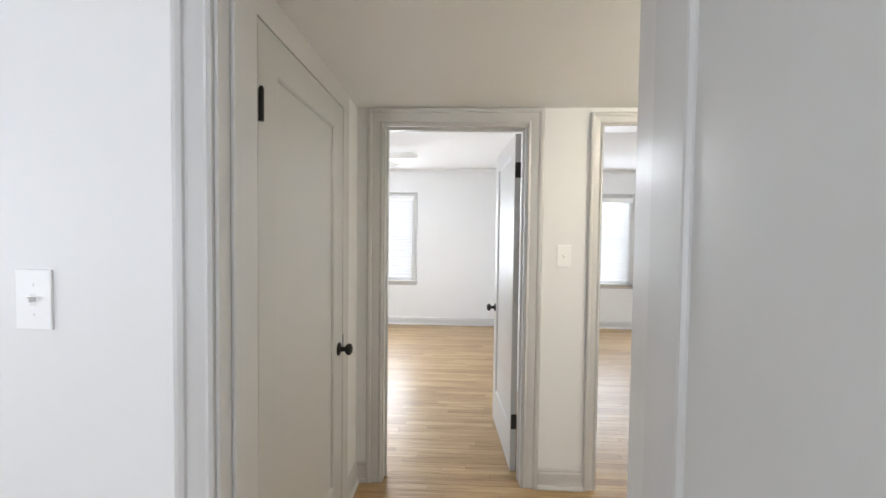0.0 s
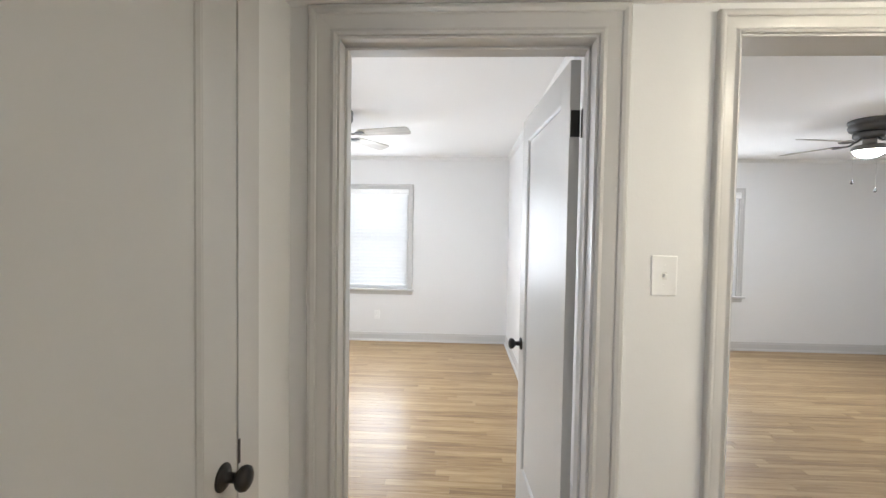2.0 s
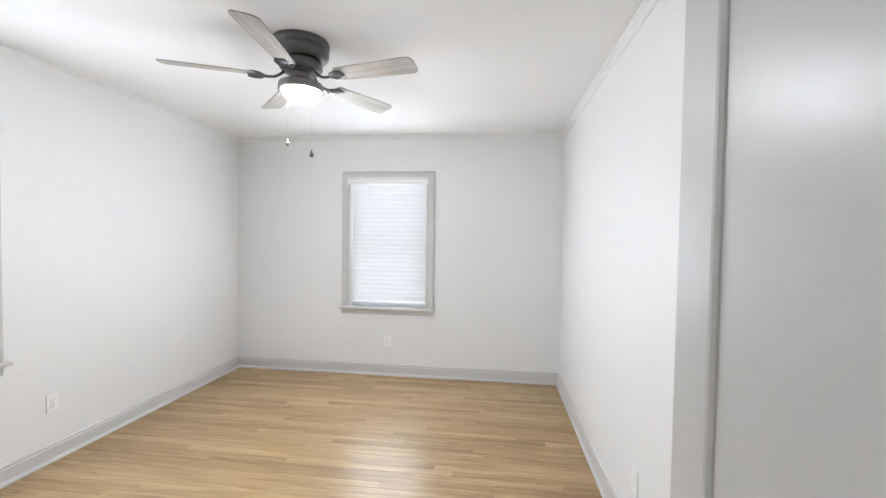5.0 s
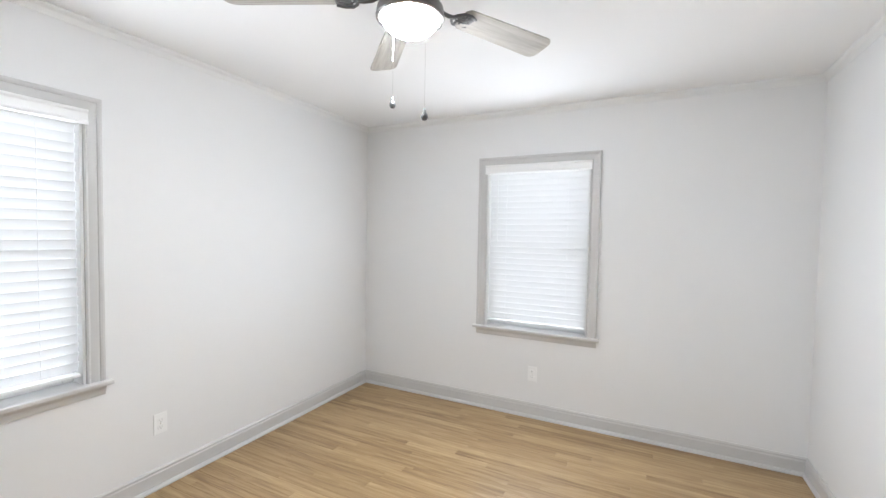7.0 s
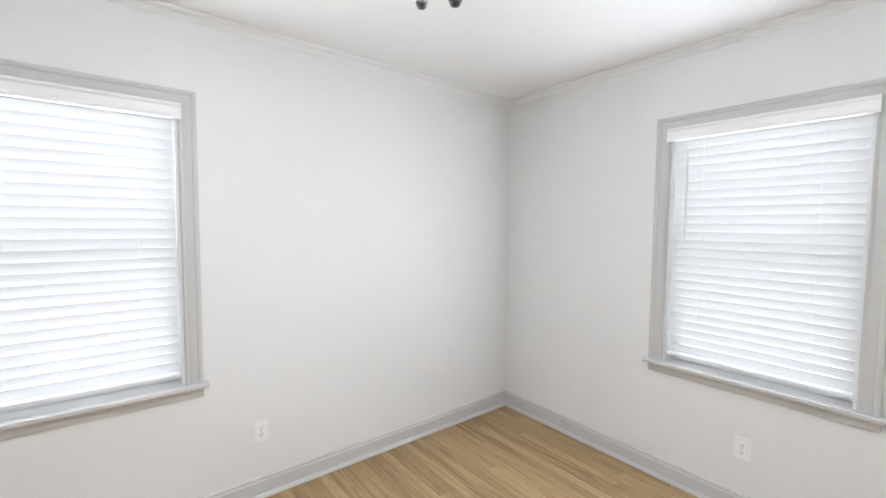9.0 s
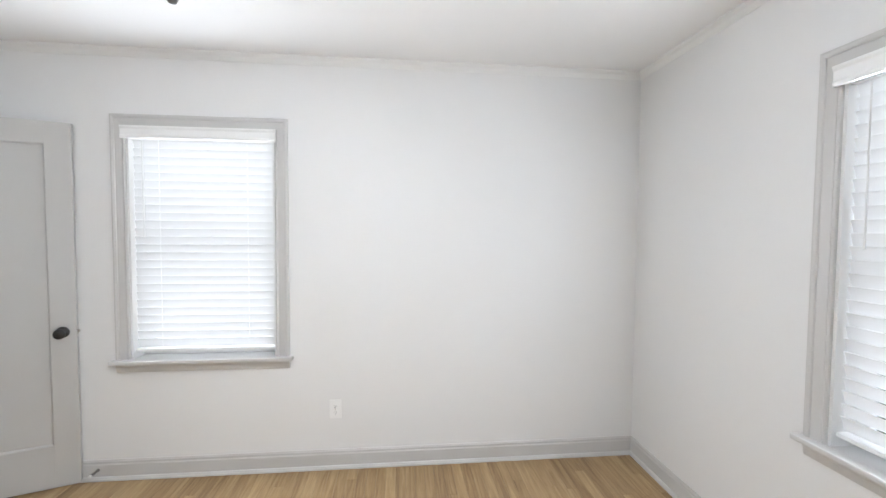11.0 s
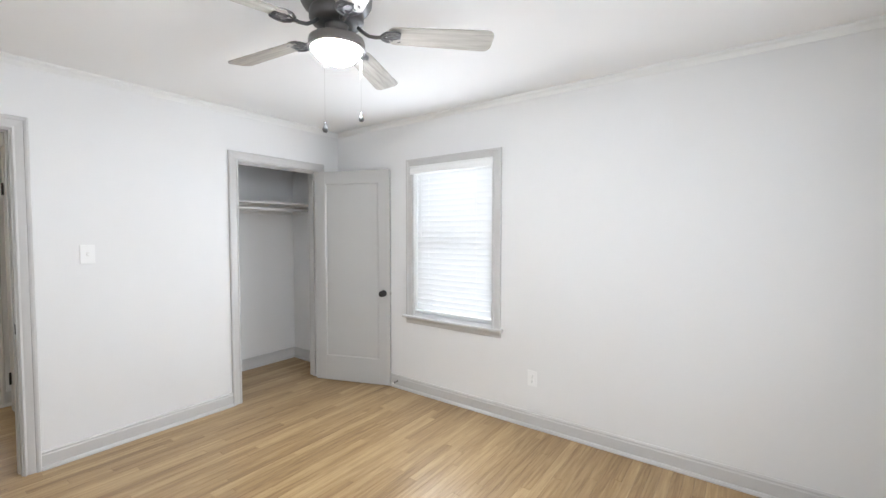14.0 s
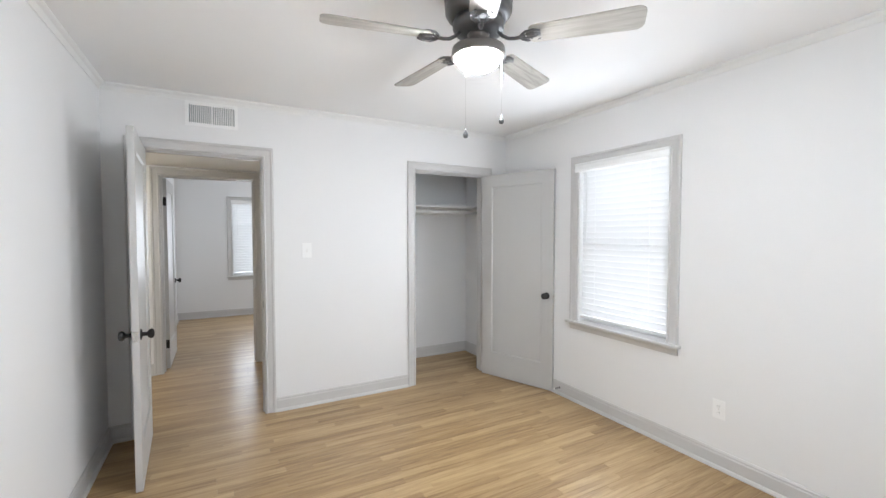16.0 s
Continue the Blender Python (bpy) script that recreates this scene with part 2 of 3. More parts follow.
wall("wall_hall_east", "y", HR, HR + 0.11, HB, YB)
wall("wall_room_east", "y", R0E, R0E + 0.11, R0S, R0N)
wall("wall_room_south", "x", R0S - 0.16, R0S, XL, R0E + 0.11, [win(W0X)])
wall("wall_far_east", "y", CR, CR + 0.16, R0N, YF)
wall("wall_closet_back", "x", -0.93, -0.80, XL, -0.90)
wall("wall_closet_side", "y", -1.0, -0.90, -0.80, YB)
wall("wall_hall_closet_back", "y", -0.86, -0.80, HB, YB)
tagged(part("ceiling", box(XL - 0.16, CR + 0.16, R0S - 0.16, YF + 0.16, TOP, TOP + 0.12), CEIL), "flat white painted plaster ceiling", "ceiling", kind="structure")
tagged(part("ceiling_hall", box(HL - 0.11, HR + 0.11, HB, YB, HALL_TOP, HALL_TOP + 0.1), CEIL), "low flat white hall ceiling", "ceiling", kind="structure")
tagged(part("ground", box(-400, 400, -400, 400, -0.7, -0.5), GROUND), "grassy ground around the house", "ground", kind="structure")

# ---- trim ----
CASING = [(0, 0), (0, 0.013), (0.007, 0.017), (0.013, 0.013), (0.017, 0.011), (0.030, 0.013), (0.046, 0.015), (0.052, 0.015),
          (0.055, 0.020), (0.064, 0.023), (0.072, 0.022), (CW, 0.018), (CW, 0)]
BASE = [(0, 0), (0.027, 0), (0.027, 0.008), (0.020, 0.020), (0.013, 0.022), (0.013, 0.088), (0.009, 0.096), (0.010, 0.106), (0.004, 0.115), (0, 0.115)]
COVE = [(0, 0.006), (0.005, 0.006), (0.009, 0.014), (0.018, 0.029), (0.031, 0.038), (0.036, 0.044), (0.036, 0.05), (0, 0.05)]


def casing(m, w, h, label, cw=CW):
    """Mitred casing round an opening; local x across, y out of the wall, z up."""
    top = empty("door_casing", m, label, "door casing", "door casings", "structure")
    prof = [(p * cw / CW, q) for p, q in CASING]
    part("side_casing", sweep(bmesh.new(), prof, (0, 0, 0), (0, 0, 1), (-1, 0, 0), (0, 1, 0), h, 0, -1), TRIM, top)
    part("side_casing", sweep(bmesh.new(), prof, (w, 0, 0), (0, 0, 1), (1, 0, 0), (0, 1, 0), h, 0, -1), TRIM, top)
    part("head_casing", sweep(bmesh.new(), prof, (0, 0, h), (1, 0, 0), (0, 0, 1), (0, 1, 0), w, -1, -1), TRIM, top)
    return top


def flat_casing(y0, y1, top_z, label):
    """Plain square-edged boards round the hall closet, level with its door; wider at the latch side and head."""
    top = empty("door_casing", pose(HL, 0, 0), label, "door casing", "door casings", "structure")
    part("side_casing", box(0.0004, 0.018, y0 - 0.054, y0, 0, top_z, 0.0015), TRIM, top)
    part("side_casing", box(0.0004, 0.018, y1, y1 + 0.100, 0, top_z, 0.0015), TRIM, top)
    part("head_casing", box(0.0004, 0.0178, y0 - 0.054, y1 + 0.100, top_z + 0.0005, HALL_TOP - 0.001, 0.0015), TRIM, top)


def jamb(m, w, h, depth, stop, label):
    """Lining of a doorway; local y runs back into the wall from 0 to -depth."""
    top = empty("door_jamb", m, label, "door jamb", "door linings", "structure")
    t = 0.008
    part("side_jamb", box(0.0005, t, -depth - 0.003, 0.003, 0, h - t), TRIM, top)
    part("side_jamb", box(w - t, w - 0.0005, -depth - 0.003, 0.003, 0, h - t), TRIM, top)
    part("head_jamb", box(0.0005, w - 0.0005, -depth - 0.003, 0.003, h - t, h - 0.0005), TRIM, top)
    if stop:
        s0, s1 = stop
        part("door_stop", box(t, t + 0.009, -s1, -s0, 0, h - t, 0.002), TRIM, top)
        part("door_stop", box(w - t - 0.009, w - t, -s1, -s0, 0, h - t, 0.002), TRIM, top)
        part("door_stop", box(t, w - t, -s1, -s0, h - t - 0.009, h - t, 0.002), TRIM, top)
    return top


DWW, CDW, OPW, HCW = DW1 - DW0, CD1 - CD0, OP1 - OP0, HC1 - HC0
GREY = "moulded grey painted wood casing round a doorway"
casing(pose(DW0, 0, 0), DWW, DH, GREY)
casing(pose(DW1, YB, 0, 0, 0, 180), DWW, DH, GREY, HW)
casing(pose(CD0, 0, 0), CDW, DH, "grey painted casing round the closet doorway")
casing(pose(OP1, YB, 0, 0, 0, 180), OPW, DH, "glossy grey casing round a doorless opening", 0.066)
casing(pose(OP0, 0, 0), OPW, DH, "glossy grey casing round a doorless opening")
flat_casing(HC0 + 0.007, HC1 - 0.007, 2.038, "plain flat grey casing round the hall closet door")
casing(pose(RW0, HB, 0), RW1 - RW0, DH, GREY)
casing(pose(RW1, R0N, 0, 0, 0, 180), RW1 - RW0, DH, GREY)
LINING = "grey painted wooden door lining with a stop"
jamb(pose(DW0, 0, 0), DWW, DH, -YB, (0.040, 0.075), LINING)
jamb(pose(CD0, 0, 0), CDW, DH, -YB, (0.040, 0.075), LINING)
jamb(pose(OP0, 0, 0), OPW, DH, -YB, None, "plain grey painted lining of an opening")
jamb(pose(HL, HC1, 0, 0, 0, -90), HCW, DH, 0.11, (0.022, 0.057), LINING)
jamb(pose(RW1, R0N, 0, 0, 0, 180), RW1 - RW0, DH, HB - R0N, (0.040, 0.075), LINING)


def run(name, prof, p0, p1, out, z, mat, m0, m1, label):
    """Moulding along a wall from p0 to p1; out points into the room."""
    a = Vector((p1[0] - p0[0], p1[1] - p0[1], 0))
    n = a.length
    bm = sweep(bmesh.new(), prof, (p0[0], p0[1], z), a / n, (out[0], out[1], 0), (0, 0, 1), n, m0, m1)
    return tagged(part(name, bm, mat), label, name.split("_")[0], kind="structure")


def base(p0, p1, out, m0=0, m1=0):
    run("baseboard", BASE, p0, p1, out, 0, TRIM, m0, m1, "grey painted wooden baseboard with a shoe moulding")


def cove(p0, p1, out, z=TOP - 0.05):
    run("crown_moulding", COVE, p0, p1, out, z, CROWN, 1, 1, "small white painted crown moulding")


N, S, E, W = (0, 1), (0, -1), (1, 0), (-1, 0)
base((XL, YF), (XR, YF), S, 1, 1)
base((XL, 0), (XL, YF), E, 1, 1)
base((XR, 0), (XR, YF), W, 1, 1)
base((XL, 0), (CD0 - CW, 0), N, 1, 0)
base((CD1 + CW, 0), (DW0 - CW, 0), N)
base((DW1 + CW, 0), (XR, 0), N, 0, 1)
base((XL, -0.80), (-1.0, -0.80), N, 1, 1)
base((XL, -0.80), (XL, YB), E, 1, 1)
base((-1.0, -0.80), (-1.0, YB), W, 1, 1)
base((HL, YB), (DW0 - HW, YB), S, 1, 0)
base((DW1 + HW, YB), (OP0 - 0.066, YB), S)
base((OP1 + 0.066, YB), (HR, YB), S, 0, 1)
base((HL, HC1 + 0.093), (HL, YB), E, 0, 1)
base((HR, HB), (HR, YB), W, 1, 1)
base((RW1 + CW, HB), (HR, HB), N, 0, 1)
base((HL, HB), (DW0 - CW, HB), N, 0, 0)
base((XL, R0N), (DW0 - CW, R0N), S, 1, 0)
base((R0E, R0S), (R0E, R0N), W, 1, 1)
base((XL, R0S), (R0E, R0S), N, 1, 1)
base((XL, R0S), (XL, R0N), E, 1, 1)
base((CL, YF), (CR, YF), S, 1, 1)
base((CL, 0), (CL, YF), E, 1, 1)
base((CR, 0), (CR, YF), W, 1, 1)
base((OP1 + CW, 0), (CR, 0), N, 0, 1)
for x0, x1, y0, y1 in ((XL, XR, 0, YF), (CL, CR, 0, YF), (XL, R0E, R0S, R0N)):
    cove((x0, y1), (x1, y1), S)
    cove((x0, y0), (x1, y0), N)
    cove((x0, y0), (x0, y1), E)
    cove((x1, y0), (x1, y1), W)


# ---- windows and blinds ----
def window(name, m):
    """Double-hung window; local x across, +y into the room, wall face at y 0."""
    h = WIN_Z1 - WIN_Z0
    w = WIN_W
    top = empty(name, m, "double-hung window with moulded grey casing and white sashes", "window", "windows", "structure")
    part("side_casing", sweep(bmesh.new(), CASING, (-w / 2, 0, WIN_Z0 + 0.004), (0, 0, 1), (-1, 0, 0), (0, 1, 0), h - 0.004, 0, -1), TRIM, top)
    part("side_casing", sweep(bmesh.new(), CASING, (w / 2, 0, WIN_Z0 + 0.004), (0, 0, 1), (1, 0, 0), (0, 1, 0), h - 0.004, 0, -1), TRIM, top)
    part("head_casing", sweep(bmesh.new(), CASING, (-w / 2, 0, WIN_Z1), (1, 0, 0), (0, 0, 1), (0, 1, 0), w, -1, -1), TRIM, top)
    sill = box(-w / 2 - CW - 0.022, w / 2 + CW + 0.022, 0.0006, 0.052, WIN_Z0 - 0.018, WIN_Z0 + 0.004, 0.006)
    add_box(sill, -w / 2 + 0.0005, w / 2 - 0.0005, -0.095, 0.002, WIN_Z0 - 0.0175, WIN_Z0 + 0.003)
    part("window_sill", sill, TRIM, top)
    AP = [(0, 0), (0.010, 0), (0.013, 0.012), (0.016, 0.030), (0.021, 0.044), (0.022, 0.052), (0, 0.052)]
    part("apron", sweep(bmesh.new(), AP, (-w / 2 - CW, 0.0006, WIN_Z0 - 0.071), (1, 0, 0), (0, 1, 0), (0, 0, 1), w + 2 * CW), TRIM, top)
    t = 0.012
    part("side_jamb", box(-w / 2 + 0.0005, -w / 2 + t, -0.158, 0.002, WIN_Z0 - 0.017, WIN_Z1 - t), SASH, top)
    part("side_jamb", box(w / 2 - t, w / 2 - 0.0005, -0.158, 0.002, WIN_Z0 - 0.017, WIN_Z1 - t), SASH, top)
    part("head_jamb", box(-w / 2 + 0.0005, w / 2 - 0.0005, -0.158, 0.002, WIN_Z1 - t, WIN_Z1 - 0.0005), SASH, top)
    part("outer_sill", box(-w / 2 + t, w / 2 - t, -0.20, -0.096, WIN_Z0 - 0.018, WIN_Z0 - 0.002), SASH, top)
    mid = (WIN_Z0 + WIN_Z1) / 2
    for nm, z0, z1, y in (("lower_sash", WIN_Z0, mid + 0.018, -0.098), ("upper_sash", mid - 0.018, WIN_Z1 - t, -0.130)):
        bm = bmesh.new()
        x0, x1, s = -w / 2 + t + 0.001, w / 2 - t - 0.001, 0.042
        add_box(bm, x0, x0 + s, y - 0.028, y, z0, z1, 0.003)
        add_box(bm, x1 - s, x1, y - 0.028, y, z0, z1, 0.003)
        add_box(bm, x0 + s, x1 - s, y - 0.027, y - 0.001, z0, z0 + (0.06 if nm[0] == "l" else 0.036), 0.003)
        add_box(bm, x0 + s, x1 - s, y - 0.027, y - 0.001, z1 - 0.036, z1, 0.003)
        sash = part(nm, bm, SASH, top)
        pane = part("pane", box(x0 + s - 0.004, x1 - s + 0.004, y - 0.016, y - 0.012, z0 + 0.03, z1 - 0.03), GLASS, sash)
        pane.visible_shadow = False
    return top


def slat_mesh():
    """One curved slat, 50 mm deep, tilted with its room edge down."""
    bm = bmesh.new()
    w, d, t, tilt = WIN_W / 2 - 0.016, 0.025, 0.0026, radians(-71)
    rows = []
    for k in range(6):
        s = -1 + 2 * k / 5
        y, z = s * d, 0.0022 * (1 - s * s)
        for dz in (t / 2, -t / 2):
            yy, zz = y, z + dz
            rows.append((yy * math.cos(tilt) + zz * math.sin(tilt), -yy * math.sin(tilt) + zz * math.cos(tilt)))
    loop = rows[0::2] + rows[1::2][::-1]
    sweep(bm, loop, (-w, 0, 0), (1, 0, 0), (0, 1, 0), (0, 0, 1), 2 * w)
    bmesh.ops.recalc_face_normals(bm, faces=bm.faces)
    me = bpy.data.meshes.new("slat")
    bm.to_mesh(me)
    bm.free()
    me.materials.append(SLAT)
    return me


SLAT_MESH = slat_mesh()


def blind(m):
    w = WIN_W
    top = empty("window_blind", m, "closed white faux-wood slatted blind hung in a window", "window blind", "window blinds")
    VAL = [(0, 0), (0.012, 0), (0.014, 0.012), (0.010, 0.020), (0.010, 0.052), (0.016, 0.062), (0.016, 0.070), (0, 0.070)]
    z = WIN_Z1 - 0.062
    part("valance", sweep(bmesh.new(), VAL, (-w / 2 - 0.012, 0.0245, z), (1, 0, 0), (0, 1, 0), (0, 0, 1), w + 0.024), PLASTIC, top)
    part("headrail", box(-w / 2 + 0.014, w / 2 - 0.014, -0.060, -0.006, WIN_Z1 - 0.060, WIN_Z1 - 0.014), PLASTIC, top)
    z0, z1 = WIN_Z0 + 0.092, WIN_Z1 - 0.082
    n = 26
    for k in range(n):
        zz = z0 + (z1 - z0) * k / (n - 1)
        piece("slat", SLAT_MESH, top, pose(0, -0.034, zz, random.uniform(-0.5, 0.5), random.uniform(-0.04, 0.04), 0))
    part("bottom_rail", box(-w / 2 + 0.016, w / 2 - 0.016, -0.058, -0.010, z0 - 0.050, z0 - 0.034, 0.004), PLASTIC, top)
    for x in (-w * 0.30, w * 0.30):
        part("ladder_cord", tube([(x, -0.0165, z0 - 0.034), (x, -0.0165, z1 + 0.02)], 0.0009, 6), PLASTIC, top)
    x = w / 2 - 0.085
    part("tilt_wand", tube([(x, 0.004, WIN_Z1 - 0.07), (x - 0.004, 0.006, WIN_Z1 - 0.62)], 0.0034, 8), SASH, top, "thin translucent grey tilt wand")
    return top


for nm, m, watts in (("window_1", pose(W1X, YF, 0, 0, 0, 180), WINDOW_WATTS), ("window_2", pose(XL, W2Y, 0, 0, 0, -90), WINDOW_WATTS),
                     ("window_3", pose(WCX[0], YF, 0, 0, 0, 180), FAR_WATTS), ("window_4", pose(WCX[1], YF, 0, 0, 0, 180), FAR_WATTS),
                     # window_5 is real; the one at W6Y is unseen, added with its lamp for light
                     ("window_5", pose(W0X, R0S, 0), ROOM_WATTS), ("added_window_6", pose(XL, W6Y, 0, 0, 0, -90), ROOM_WATTS)):
    window(nm, m)
    blind(m)
    daylight(m, watts, BACK_WATTS)


# ---- doors ----
def knob(parent, x, z, y, side):
    """Round knob on its rose; side is the way it sticks out along y."""
    pr = [(0, 0), (0.031, 0), (0.031, 0.004), (0.026, 0.008), (0.012, 0.010), (0.011, 0.030), (0.016, 0.034), (0.025, 0.041), (0.0285, 0.050), (0.026, 0.059), (0.016, 0.065), (0, 0.067)]
    part("door_knob", lathe([(r, side * h) for r, h in pr], 24, None, (x, y, z), "y"), BRONZE, parent, "dark oil-rubbed bronze knob", True)


def door(name, m, w, sign, label, hinges=(0.27, 1.79), swung=False, st=0.112):
    """One-panel door; hinge at the origin, leaf along +x, thick along sign * y."""
    top = empty(name, m, label, "door", "doors", "structure")
    t, z0, z1 = 0.035, 0.007, 2.034
    tr, br = 0.115, 0.235
    def sbox(x0, x1, ya, yb, za, zb, bv=0.0):
        return box(x0, x1, min(sign * ya, sign * yb), max(sign * ya, sign * yb), za, zb, bv)
    part("stile", sbox(0.002, st, 0, t, z0, z1, 0.0015), DOOR, top)
    part("stile", sbox(w - st, w - 0.002, 0, t, z0, z1, 0.0015), DOOR, top)
    part("top_rail", sbox(st, w - st, 0.0003, t - 0.0003, z1 - tr, z1, 0), DOOR, top)
    part("bottom_rail", sbox(st, w - st, 0.0003, t - 0.0003, z0, z0 + br, 0), DOOR, top)
    part("panel", sbox(st, w - st, 0.011, t - 0.011, z0 + br, z1 - tr), DOOR, top)
    pr = [(0, 0), (0.0115, 0), (0.0105, 0.004), (0.004, 0.0095), (0, 0.0105)]
    for y, d in ((0.011, -1), (t - 0.011, 1)):
        bm = bmesh.new()
        o = sign * y
        v = (0, sign * d, 0)
        sweep(bm, pr, (st, o, z0 + br), (0, 0, 1), (1, 0, 0), v, z1 - tr - z0 - br, 1, 1)
        sweep(bm, pr, (w - st, o, z0 + br), (0, 0, 1), (-1, 0, 0), v, z1 - tr - z0 - br, 1, 1)
        sweep(bm, pr, (st, o, z0 + br), (1, 0, 0), (0, 0, 1), v, w - 2 * st, 1, 1)
        sweep(bm, pr, (st, o, z1 - tr), (1, 0, 0), (0, 0, -1), v, w - 2 * st, 1, 1)
        part("panel_moulding", bm, DOOR, top)
    knob(top, w - 0.062, 0.880, 0, -sign)
    knob(top, w - 0.062, 0.880, sign * t, sign)
    part("latch_plate", sbox(w - 0.0025, w - 0.0005, 0.006, 0.029, 0.852, 0.908), STEEL, top, "small bright latch plate")
    part("latch_bolt", sbox(w - 0.001, w + 0.009, 0.012, 0.023, 0.872, 0.888, 0.002), STEEL, top)
    for z in hinges:
        bm = lathe([(0, 0), (0.0075, 0), (0.0075, 0.092), (0.004, 0.098), (0, 0.098)], 12, None, (0.001, -sign * 0.011, z - 0.046))
        add_box(bm, -0.0005, 0.0022, min(0, sign * 0.032), max(0, sign * 0.032), z - 0.045, z + 0.045)
        if swung:
            add_box(bm, -0.046, -0.004, min(-sign * 0.008, -sign * 0.0055), max(-sign * 0.008, -sign * 0.0055), z - 0.045, z + 0.045)
            for k in (-0.03, 0.0, 0.03):
                lathe([(0, 0.0022), (0.004, 0.0022), (0.003, 0.0032), (0, 0.0034)], 8, bm, (-0.0052, sign * 0.016, z + k), "x")
        part("hinge", bm, BRONZE, top, "dark bronze butt hinge")
    return top


door("door_1", pose(DW1 - 0.014, 0.012, 0, 0, 0, 93.3), 0.775, 1, "open grey one-panel wooden door with dark knobs", (0.31, 1.82), True)
door("door_2", pose(CD0 + 0.014, 0.012, 0, 0, 0, 110.5), 0.788, -1, "open grey one-panel closet door with a dark knob")
door("door_3", pose(RW1 - 0.014, R0N - 0.012, 0, 0, 0, 270), 0.795, -1, "open grey one-panel door beside the doorway", swung=True)
door("door_4", pose(HL + 0.0165, HC0 + 0.010, 0, 0, 0, 90), 0.848, 1, "closed grey one-panel hall closet door", st=0.13)


def strike(m, half=0.014):
    tagged(part("strike_plate", box(-half, half, 0, 0.0016, -0.03, 0.03, 0.0005), BRONZE), "small dark strike plate let into the door lining", "strike plate").matrix_basis = m


strike(pose(DW0 + 0.008, -0.022, 0.88, 0, 0, -90))
strike(pose(CD1 - 0.008, -0.022, 0.88, 0, 0, 90))
strike(pose(HL + 0.0176, HC1 - 0.004, 0.905, 0, 0, -90), 0.004)


# ---- closet fittings ----
shelf = empty("closet_shelf", pose(-1.65, -0.58, 1.735), "white painted closet shelf with a hanging rod below", "closet shelf")
part("board", box(-0.649, 0.649, -0.219, 0.20, 0, 0.019, 0.002), SHELF, shelf)
part("side_cleat", box(-0.649, -0.631, -0.219, 0.19, -0.085, -0.0005, 0.002), SHELF, shelf)
part("side_cleat", box(0.631, 0.649, -0.219, 0.19, -0.085, -0.0005, 0.002), SHELF, shelf)
part("back_cleat", box(-0.630, 0.630, -0.219, -0.20, -0.085, -0.0005, 0.002), SHELF, shelf)
part("hanging_rod", tube([(-0.630, 0.13, -0.05), (0.630, 0.13, -0.05)], 0.017, 16), SHELF, shelf, "round white hanging rod", True)


# ---- electrical plates ----
def plate(bm, w, h):
    return add_box(bm, -w / 2, w / 2, 0, 0.006, -h / 2, h / 2, 0.0025)


def outlet(m):
    top = empty("wall_outlet", m, "white duplex outlet with its cover plate on a wall", "outlet", "outlets")
    part("cover_plate", plate(bmesh.new(), 0.072, 0.116), PLASTIC, top)
    for z in (0.0195, -0.0195):
        rec = part("receptacle", lathe([(0, 0.006), (0.0165, 0.006), (0.0160, 0.0085), (0, 0.0085)], 20, None, (0, 0, z), "y"), PLASTIC, top)
        for x, hh in ((-0.006, 0.0045), (0.006, 0.0036)):
            part("slot", box(x - 0.001, x + 0.001, 0.0082, 0.0089, z + 0.002 - hh, z + 0.002 + hh), SLOT, rec)
        part("ground_hole", lathe([(0, 0.0082), (0.0022, 0.0082), (0.0022, 0.0089), (0, 0.0089)], 10, None, (0, 0, z - 0.0085), "y"), SLOT, rec)
    part("screw", lathe([(0, 0.006), (0.003, 0.006), (0.0028, 0.0073), (0, 0.0075)], 12, None, (0, 0, 0), "y"), STEEL, top)


def switch(m):
    top = empty("light_switch", m, "white toggle light switch with its cover plate", "light switch", "light switches")
    part("cover_plate", plate(bmesh.new(), 0.076, 0.122), PLASTIC, top)
    bm = box(-0.005, 0.005, 0.004, 0.018, -0.004, 0.006, 0.0015)
    part("toggle", bm, PLASTIC, top)
    part("toggle_slot", box(-0.0065, 0.0065, 0.0058, 0.0064, -0.012, 0.012), SHELF, top)
    for z in (0.030, -0.030):
        part("screw", lathe([(0, 0.006), (0.003, 0.006), (0.0028, 0.0073), (0, 0.0075)], 12, None, (0, 0, z), "y"), PLASTIC, top)


outlet(pose(XL, 2.177, 0.367, 0, 0, -90))
outlet(pose(-0.65, YF, 0.352, 0, 0, 180))
outlet(pose(XR, 1.86, 0.36, 0, 0, 90))
switch(pose(-0.251, 0, 1.309))
switch(pose(1.094, YB, 1.322, 0, 0, 180))
switch(pose(-0.338, R0N, 1.29, 0, 0, 180))


# ---- air register over the doorway ----
vent = empty("air_vent", pose(0.42, 0, 2.330), "white metal air register with vertical louvres", "air vent")
vw, vh, vb = 0.345, 0.178, 0.024
bm = bmesh.new()
for x0, x1, z0, z1 in ((-vw / 2, vw / 2, vh / 2 - vb, vh / 2), (-vw / 2, vw / 2, -vh / 2, -vh / 2 + vb), (-vw / 2, -vw / 2 + vb, -vh / 2 + vb, vh / 2 - vb),
                       (vw / 2 - vb, vw / 2, -vh / 2 + vb, vh / 2 - vb), (-0.007, 0.007, -vh / 2 + vb, vh / 2 - vb)):
    add_box(bm, x0, x1, 0.0006, 0.009, z0, z1)
part("frame", bm, PLASTIC, vent)
